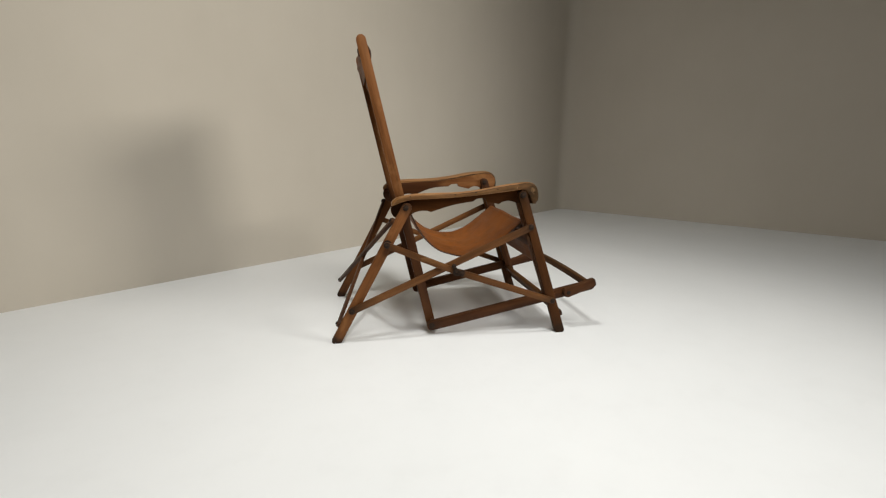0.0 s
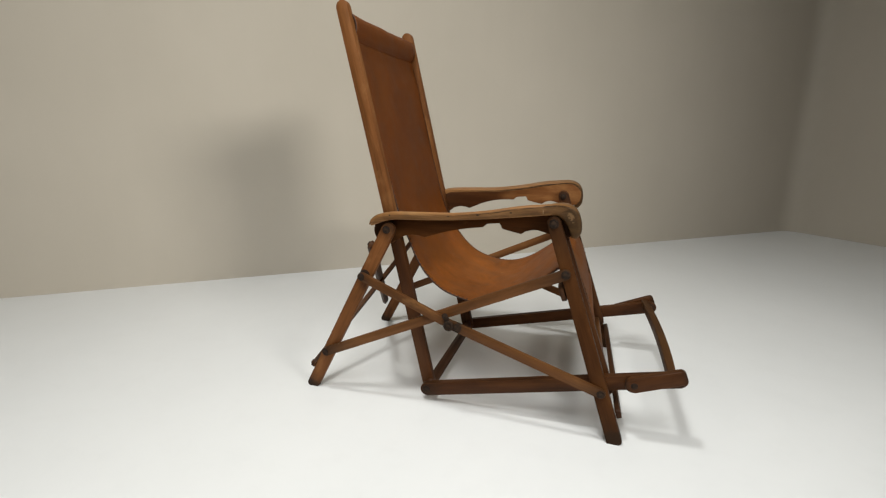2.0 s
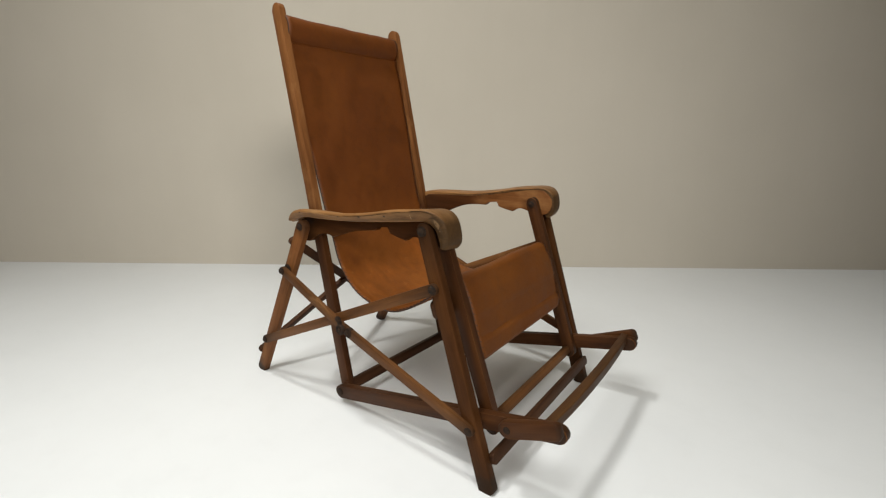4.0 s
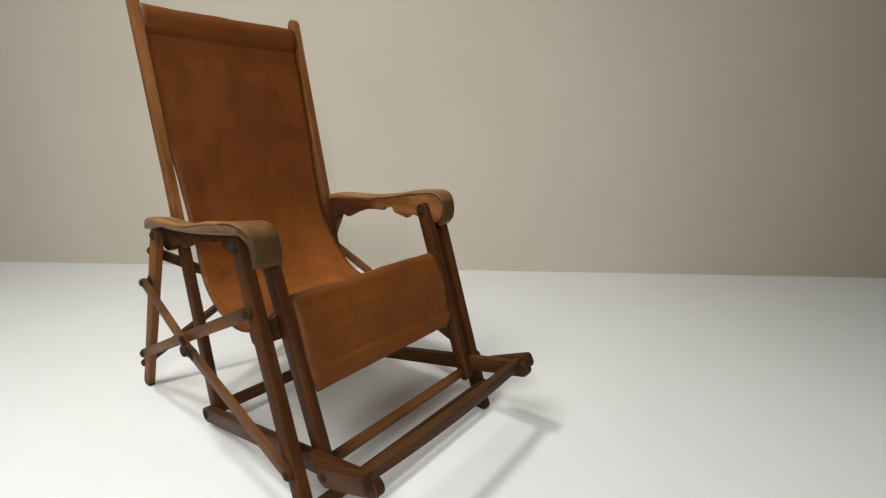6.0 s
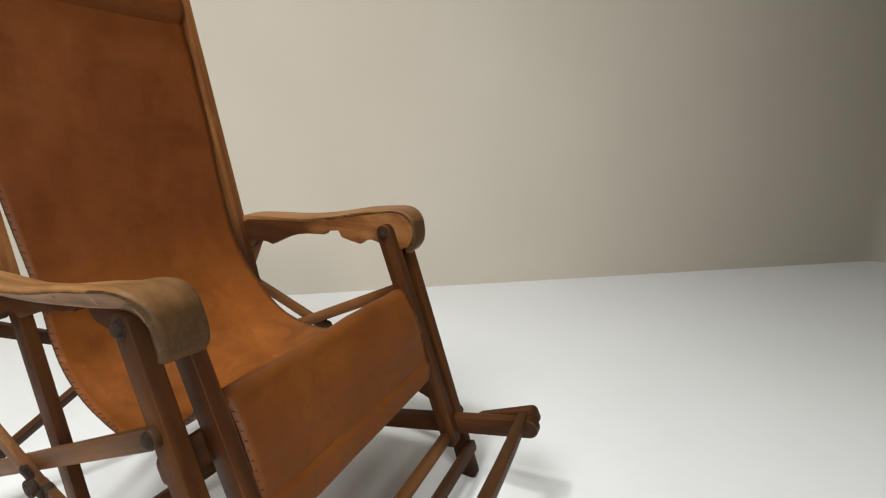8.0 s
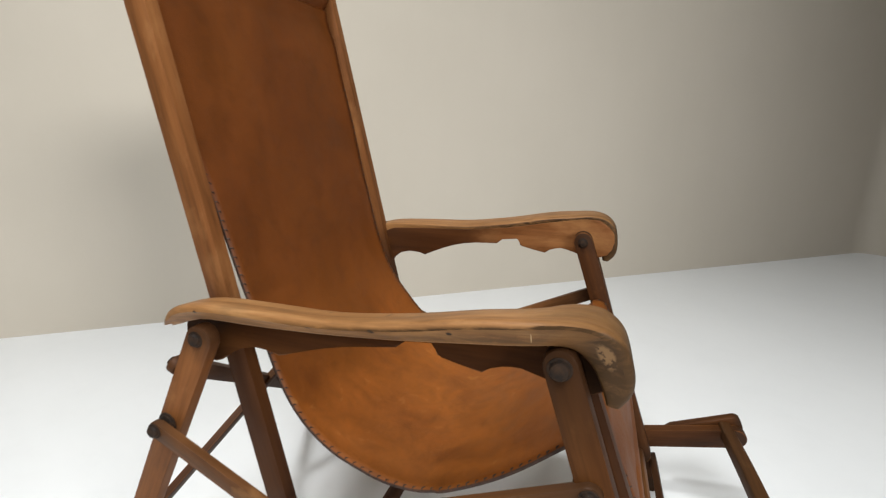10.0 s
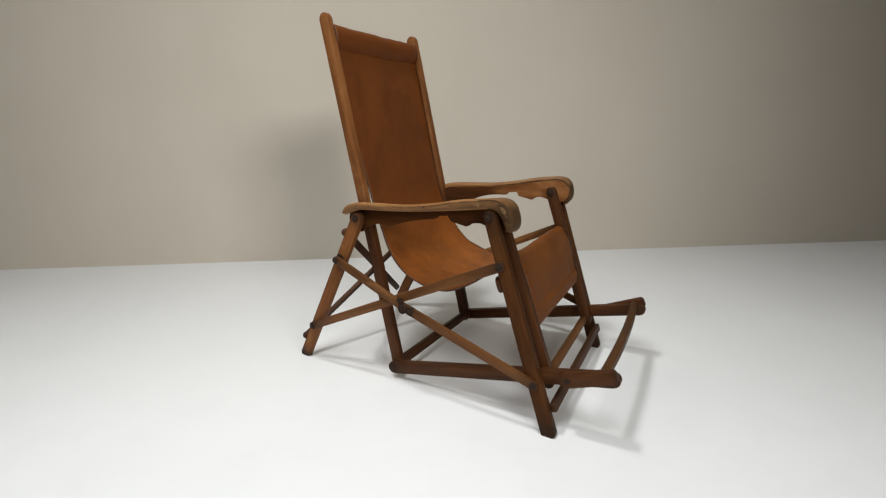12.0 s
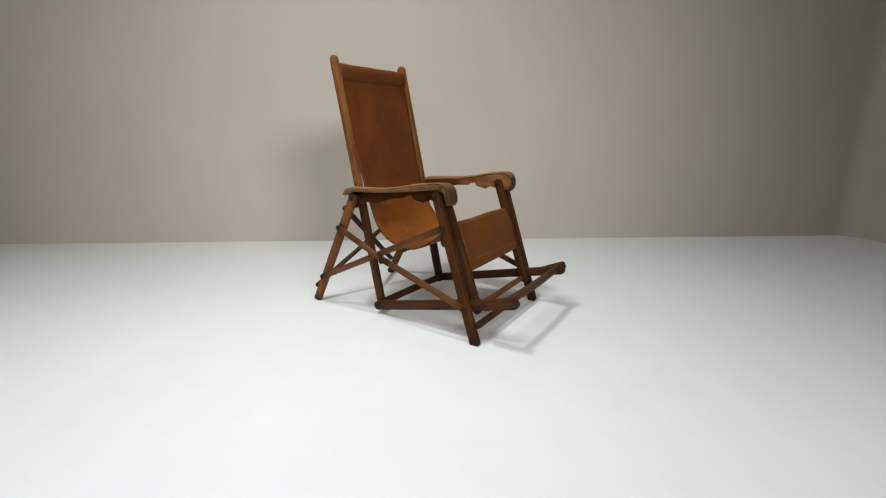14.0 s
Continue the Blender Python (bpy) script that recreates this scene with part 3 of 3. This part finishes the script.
for side in (-1, 1):
    def P(xz, y):
        return (xz[0], side * y, xz[1])

    def F(xz, y):
        """A point on the front frame, set back on the far side."""
        back = (FAR_FOOT + (FAR_TOP - FAR_FOOT) * xz[1] / LEG_TOP[1]) if side > 0 else 0.0
        return (xz[0] - back, side * y, xz[1])

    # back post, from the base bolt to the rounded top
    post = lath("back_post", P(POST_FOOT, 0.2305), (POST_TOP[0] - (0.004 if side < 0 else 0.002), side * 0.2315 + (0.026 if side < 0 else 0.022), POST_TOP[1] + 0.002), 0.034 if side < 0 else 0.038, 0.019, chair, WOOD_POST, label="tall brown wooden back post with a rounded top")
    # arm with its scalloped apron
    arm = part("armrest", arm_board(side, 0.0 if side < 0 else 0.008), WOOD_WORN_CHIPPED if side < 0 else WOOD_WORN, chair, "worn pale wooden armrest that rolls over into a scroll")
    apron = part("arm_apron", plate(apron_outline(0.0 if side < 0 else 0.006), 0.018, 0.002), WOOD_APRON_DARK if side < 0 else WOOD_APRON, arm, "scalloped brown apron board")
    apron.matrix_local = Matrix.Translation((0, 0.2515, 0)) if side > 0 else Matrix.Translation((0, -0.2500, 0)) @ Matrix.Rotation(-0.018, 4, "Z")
    # legs
    back_leg = lath("back_leg", P(BACK_TOP, 0.2865 if side > 0 else 0.279), P(BACK_FOOT, 0.2735), 0.0365, 0.018, chair, WOOD_BACK_LEG, round_b=False, over=0.004, label="slanting brown wooden back leg")
    front_leg = lath("front_leg", F(LEG_TOP, 0.2870), F(LEG_FOOT, 0.2960 if side < 0 else 0.2860), 0.0385, 0.022, chair, WOOD_LEG, taper_a=0.0035, round_b=False, over=0.004, label="slanting brown wooden front leg")
    inner_foot = (spot(LEG_TOP, LEG_FOOT, 0.118) + 0.011, 0.118)
    inner_leg = lath("inner_leg", F(LEG_TOP, 0.2365), F(inner_foot, 0.2365), 0.034, 0.021, chair, WOOD, label="brown wooden inner leg that holds the sling")
    # long base rail and the footrest extension
    rail = lath("base_rail", P(POST_FOOT, 0.253), F((0.520, rail_z(0.520)), 0.2585), 0.037, 0.020, chair, WOOD, label="long brown rail running forward to the footrest")
    ext = lath("footrest_arm", F((0.413, 0.158 if side < 0 else 0.151), 0.2785), F((0.516, 0.195), 0.2785), 0.037, 0.018, chair, WOOD, round_b=False, over=0.016, soft=0.003, label="short wooden footrest extension with rounded end")
    ext.data.materials[1] = WOOD
    # crossed side struts
    strut_a = lath("long_strut", P((-0.309, 0.378), 0.301), P((-0.050, 0.272), 0.310), 0.023, 0.011, chair, WOOD_STRUT, label="thin brown side strut")
    strut_b = lath("long_strut", P((-0.047, 0.271), 0.3095), F((0.338, 0.138), 0.3095), 0.024, 0.011, chair, WOOD_STRUT, label="thin brown side strut")
    strut_c = lath("cross_strut", P((-0.441, 0.129), 0.2915), F((0.235, 0.434), 0.303), 0.0255, 0.011, chair, WOOD_STRUT, label="thin brown side strut crossing the other")
    # iron hinge where the struts meet: a ring on one strut, a ferrule on the other and a link to the crossing strut
    def iron(name, a, b, wide, thick, y, label, under, soft=0.001, **how):
        ob = lath(name, P(a, y), P(b, y), wide, thick, None, IRON, soft=soft, label=label, **how)
        ob.matrix_world = CHAIR @ along(P(a, y), P(b, y), (0, 1, 0))
        hang(ob, under)
        return ob

    ferrule = iron("ferrule", (-0.037, 0.2676), (-0.024, 0.2631), 0.0255, 0.0130, 0.3095, "dark iron ferrule", strut_b, 0.0015, round_a=False, round_b=False, over=0.004)
    link = iron("hinge_link", (-0.063, 0.297), (-0.053, 0.272), 0.013, 0.005, 0.3165, "dark iron hinge link", strut_a)
    ring = part("hinge_ring", turned([(-0.004, 0.0), (-0.004, 0.0120), (-0.002, 0.0140), (0.004, 0.0140), (0.006, 0.0125), (0.006, 0.0085), (0.0035, 0.0075), (0.0035, 0.0)]), IRON, None, "dark iron hinge ring")
    ring.matrix_world = CHAIR @ Matrix.Translation((-0.053, side * 0.3185, 0.2715)) @ (Matrix.Identity(4) if side > 0 else Matrix.Rotation(math.pi, 4, "Z"))
    hang(ring, strut_a)
    hang(bolt(-0.063, 0.319, 0.297, side, None, 0.0066, 0.003), link)
    hang(bolt(-0.053, 0.3205, 0.2715, side, None, 0.0062, 0.004), link)
    hang(bolt(-0.034, 0.3170, 0.2665, side, None, 0.0058, 0.003), ferrule)
    hang(bolt(-0.306, 0.2885, 0.380, side, None, 0.0115, 0.003), back_leg)
    hang(bolt(-0.238, 0.297 if side > 0 else 0.2875, 0.511, side, None, 0.0085), back_leg)
    hang(bolt(F(LEG_TOP, 0)[0], 0.298, LEG_TOP[1] - 0.0025, side, None, 0.0092, 0.008), front_leg)
    hang(bolt(-0.309, 0.3065, 0.378, side, None, 0.0082, shank=0.03), strut_a)
    hang(bolt(F((0.338, 0.138), 0)[0], 0.315, 0.138, side, None, 0.0075, 0.003), strut_b)
    hang(bolt(-0.441, 0.297, 0.129, side, None, 0.008, 0.004), strut_c)
    hang(bolt(F((0.235, 0.434), 0)[0], 0.3085, 0.434, side, None, 0.0082, 0.005), strut_c)
    hang(bolt(-0.135, 0.263, 0.041, side, None, 0.0085, 0.002), rail)
    hang(bolt(F((0.416, 0.159), 0)[0], 0.2875, 0.159, side, None, 0.0065, 0.001), ext)
    inner_bolt = bolt(0, 0.226, 0, side, None, 0.0075, 0.004)
    inner_bolt.matrix_world = CHAIR @ Matrix.Translation((F(LEG_TOP, 0)[0], side * 0.226, LEG_TOP[1] - 0.004)) @ (Matrix.Identity(4) if side < 0 else Matrix.Rotation(math.pi, 4, "Z"))
    hang(inner_bolt, inner_leg)

# cross bars
lath("base_bar", (-0.129, -0.248, 0.049), (-0.129, 0.248, 0.049), 0.030, 0.016, chair, WOOD_DARK, flat=(1, 0, 0.2), round_a=False, round_b=False, over=0, label="dark cross bar between the base rails")
lath("inner_bar", (0.347, -0.248, 0.122), (0.333, 0.248, 0.122), 0.024, 0.019, chair, WOOD_STRUT, flat=(1, 0, 0.4), round_a=False, round_b=False, over=0, soft=0.006, label="brown wooden rod between the inner legs")
lean = Vector((LEG_FOOT[0] - LEG_TOP[0], 0, LEG_FOOT[1] - LEG_TOP[1])).normalized()
face = Vector((-lean.z, 0, lean.x))
front_mid = Vector((spot(LEG_TOP, LEG_FOOT, 0.068), 0, 0.068)) + face * 0.0265
lath("front_bar", front_mid + Vector((0, -0.292, 0)), front_mid + Vector((-FAR_FOOT, 0.292, 0)), 0.026, 0.013, chair, WOOD_DARK, flat=face, round_a=False, round_b=False, over=0, label="dark flat bar across the front feet")
seat_mid = Vector((spot(LEG_TOP, LEG_FOOT, 0.390), 0, 0.390)) - face * 0.0258
lath("seat_bar", seat_mid + Vector((0, -0.298, 0)), seat_mid + Vector((-FAR_TOP, 0.298, 0)), 0.043, 0.012, chair, WOOD_DARK, flat=face, round_a=False, round_b=False, over=0, label="dark flat bar behind the front legs")


def bowed_rod(a, b, ahead, wide, high, soft):
    """A rod of rounded section from a to b that bows forward by ahead at its middle."""
    a, b = Vector(a), Vector(b)
    bm, rings = bmesh.new(), []
    for t in np.linspace(0, 1, 17).tolist():
        c = a.lerp(b, t) + Vector((ahead * 4 * t * (1 - t), 0, 0))
        swell = 1 - 0.10 * abs(2 * t - 1) ** 3
        ring = []
        for cx, cz, start in ((1, 1, 0), (-1, 1, 1), (-1, -1, 2), (1, -1, 3)):
            for k in range(4):
                ang = (start + k / 3) * math.pi / 2
                ring.append(bm.verts.new(c + Vector((cx * (wide / 2 - soft) + soft * math.cos(ang), 0, cz * (high / 2 - soft) + soft * math.sin(ang))) * swell))
        rings.append(ring)
    n = len(rings[0])
    for p, q in zip(rings, rings[1:]):
        for k in range(n):
            bm.faces.new((p[k], p[(k + 1) % n], q[(k + 1) % n], q[k]))
    bm.faces.new(rings[0]), bm.faces.new(rings[-1])
    bm.transform(Matrix.Rotation(-math.pi / 2, 4, "Z"))
    return bm


rod = part("footrest_rod", bowed_rod((0.4985, -0.270, 0.1910), (0.4870, 0.270, 0.1890), 0.009, 0.022, 0.027, 0.0035), WOOD_ROD, chair, "olive brown worn footrest rod, slightly bowed")
rod.matrix_local = Matrix.Rotation(math.pi / 2, 4, "Z")
bl = Vector((BACK_FOOT[0] - BACK_TOP[0], 0, BACK_FOOT[1] - BACK_TOP[1])).normalized()
bn = Vector((bl.z, 0, -bl.x))
for flip, low_lift, high_lift in ((-1, 0.0245, 0.0245), (1, 0.0360, 0.0245)):
    low = Vector((spot(BACK_TOP, BACK_FOOT, 0.066), flip * 0.278, 0.066)) + bn * low_lift
    high = Vector((spot(BACK_TOP, BACK_FOOT, 0.452), -flip * 0.278, 0.452)) + bn * high_lift
    brace = lath("back_brace", low, high, 0.024, 0.012, chair, WOOD if flip < 0 else WOOD_DARK, flat=bn, label="thin wooden brace crossing behind the back legs")
    for end in (low, high):
        rivet = bolt(0, 0, 0, 1, None, 0.0070, 0.005)
        rivet.matrix_world = CHAIR @ along(end + bn * 0.0055, end + bn * 0.0055 + (high - low).normalized(), bn)
        hang(rivet, brace)

# leather sling
PROFILE = [(-0.342, 0.935), (-0.326, 0.87), (-0.308, 0.80), (-0.289, 0.73), (-0.270, 0.66), (-0.252, 0.59), (-0.235, 0.53), (-0.213, 0.475), (-0.189, 0.430), (-0.150, 0.377), (-0.105, 0.341), (-0.060, 0.323), (-0.012, 0.3135), (0.045, 0.317), (0.108, 0.344), (0.162, 0.383), (0.205, 0.417), (0.227, 0.434)]


def post_x(z):
    return spot(POST_TOP, POST_FOOT, z)


def sling_line():
    """The side view of the leather: pocket round the top bar, down the back, through the seat, over the front bar and down."""
    c = Vector((post_x(1.040) - 0.004, 1.0385))
    pts = [(post_x(z) - 0.014, z) for z in (0.980, 1.000, 1.020)]
    pts += [(c.x + 0.021 * math.cos(a), c.y + (0.032 if a > 0 else 0.036) * math.sin(a)) for a in np.linspace(radians(165), radians(-70), 12)]
    pts += [(post_x(0.999) - 0.001, 0.999), (post_x(0.986) - 0.003, 0.985), (post_x(0.965) - 0.002, 0.962)]
    pts += [(x, z) for x, z in PROFILE]
    pts += [(0.236 + 0.019 * math.cos(a), 0.423 + 0.018 * math.sin(a)) for a in np.linspace(radians(110), radians(12), 7)]
    pts += [(spot(LEG_TOP, LEG_FOOT, z) + 0.017 + 0.005 * math.sin((0.43 - z) * 18), z) for z in np.linspace(0.398, 0.262, 7)]
    return [Vector((x, 0, z)) for x, z in pts]


def smooth_line(pts, step):
    """A Catmull-Rom curve through the points, at even steps."""
    fine = []
    ext_pts = [pts[0] * 2 - pts[1]] + pts + [pts[-1] * 2 - pts[-2]]
    for a, b, c, d in zip(ext_pts, ext_pts[1:], ext_pts[2:], ext_pts[3:]):
        for t in np.linspace(0, 1, 8, endpoint=False).tolist():
            fine.append(0.5 * ((2 * b) + (c - a) * t + (2 * a - 5 * b + 4 * c - d) * t * t + (3 * b - a - 3 * c + d) * t ** 3))
    fine.append(pts[-1])
    dist = np.r_[0, np.cumsum([(q - p).length for p, q in zip(fine, fine[1:])])]
    want = np.linspace(0, dist[-1], int(dist[-1] / step) + 1)
    arr = np.array([tuple(p) for p in fine])
    return [Vector([np.interp(w, dist, arr[:, k]) for k in range(3)]) for w in want]


LINE = smooth_line(sling_line(), 0.0065)


def lean_y(z):
    """How far the back leans sideways at height z."""
    return 0.020 * max(0.0, z - 0.3) / 0.8


def half_width(p, k, far):
    """Half the leather's width: it draws in where the back turns into the seat."""
    w = 0.220 - 0.016 * math.exp(-((p.z - 0.54) / 0.16) ** 2) * (1 if p.x < 0.05 else 0)
    if p.x > 0.21:
        w += 0.005 * min(1.0, (p.x - 0.21) / 0.04)
    if k > len(LINE) - 5:
        w -= (0.0022 if far else 0.0006) * (k - (len(LINE) - 5)) ** 1.6
    return w + 0.0010 * math.sin(k * 0.21)


def sling_place(k, v):
    """A point of the sling: k along the line, v from -1 to 1 across."""
    p = LINE[k]
    q = LINE[min(k + 1, len(LINE) - 1)] - LINE[max(k - 1, 0)]
    n = Vector((-q.z, 0, q.x)).normalized()
    f = k / (len(LINE) - 1)
    sag = 0.005 * (1 - v * v) * math.sin(math.pi * min(1, max(0, (f - 0.2) / 0.62)))
    wave = 0.004 * noise.noise(Vector((p.x * 5, v * 1.3, p.z * 5))) + 0.0016 * noise.noise(Vector((p.x * 14, v * 4, p.z * 14 + 3)))
    twist = 0.006 * v * math.exp(-((p.x + 0.04) / 0.16) ** 2)
    crease = 0.0018 * math.tanh((p.z - 0.302 + 0.006 * v) / 0.003) + 0.0028 * math.exp(-((p.z - 0.302 + 0.006 * v) / 0.004) ** 2) if p.x > 0.235 and p.z < 0.35 else 0.0
    back = (FAR_FOOT + (FAR_TOP - FAR_FOOT) * p.z / LEG_TOP[1]) * (v + 1) / 2 * min(1.0, max(0.0, (p.x - 0.05) / 0.15))
    return p + n * (wave - sag - crease) + Vector((-back, v * half_width(p, k, v > 0) + lean_y(p.z), twist))


bm = bmesh.new()
ACROSS = 34
grid = [[bm.verts.new(sling_place(k, v)) for v in np.linspace(-1, 1, ACROSS).tolist()] for k in range(len(LINE))]
for p, q in zip(grid, grid[1:]):
    for k in range(ACROSS - 1):
        bm.faces.new((p[k], p[k + 1], q[k + 1], q[k]))
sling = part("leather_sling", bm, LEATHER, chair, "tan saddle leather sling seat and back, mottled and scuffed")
sling.data.materials[1] = LEATHER_EDGE
solid = sling.modifiers.new("thickness", "SOLIDIFY")
solid.thickness, solid.offset, solid.material_offset_rim = 0.0045, 0.0, 1

# bars inside the leather
top_bar = lath("top_bar", (post_x(1.045) - 0.004, -0.205, 1.045), (post_x(1.045) - 0.004, 0.240, 1.045), 0.036, 0.030, chair, WOOD_DARK, round_a=False, round_b=False, over=0, soft=0.01, flat=(1, 0, 0))
lath("front_sling_bar", (0.235, -0.224, 0.420), (0.225, 0.224, 0.420), 0.020, 0.020, chair, WOOD_DARK, round_a=False, round_b=False, over=0, soft=0.008, flat=(1, 0, 0))


def stitches():
    """Whip stitches of dark thread round both long edges of the leather."""
    bm = bmesh.new()
    for sign in (-1, 1):
        for k in range(54, len(LINE) - 3, 2):
            a = sling_place(k, sign).lerp(sling_place(k + 1, sign), 0.5)
            inward = sling_place(k, sign * 0.95) - sling_place(k, sign)
            run = (sling_place(k + 1, sign) - sling_place(k, sign)).normalized()
            up = Vector((-run.z, 0, run.x)).normalized()
            reach = 0.0045 + 0.0010 * math.sin(k * 5.1 + 4.5)
            path = [a + inward.normalized() * reach + run * 0.0025 + up * 0.0028, a + inward.normalized() * 0.002 + up * 0.0036, a - inward.normalized() * 0.0012, a + inward.normalized() * 0.004 - up * 0.0036 - run * 0.001]
            rings = []
            for p in path:
                rings.append([bm.verts.new(p + run * 0.0008 * math.cos(c) + up * 0.0008 * math.sin(c)) for c in (0, math.pi / 2, math.pi, 3 * math.pi / 2)])
            for p, q in zip(rings, rings[1:]):
                for c in range(4):
                    bm.faces.new((p[c], p[(c + 1) % 4], q[(c + 1) % 4], q[c]))
    return bm


tagged(part("edge_stitching", stitches(), THREAD, sling, "dark whip stitching along the leather edge"), kind="stuff")
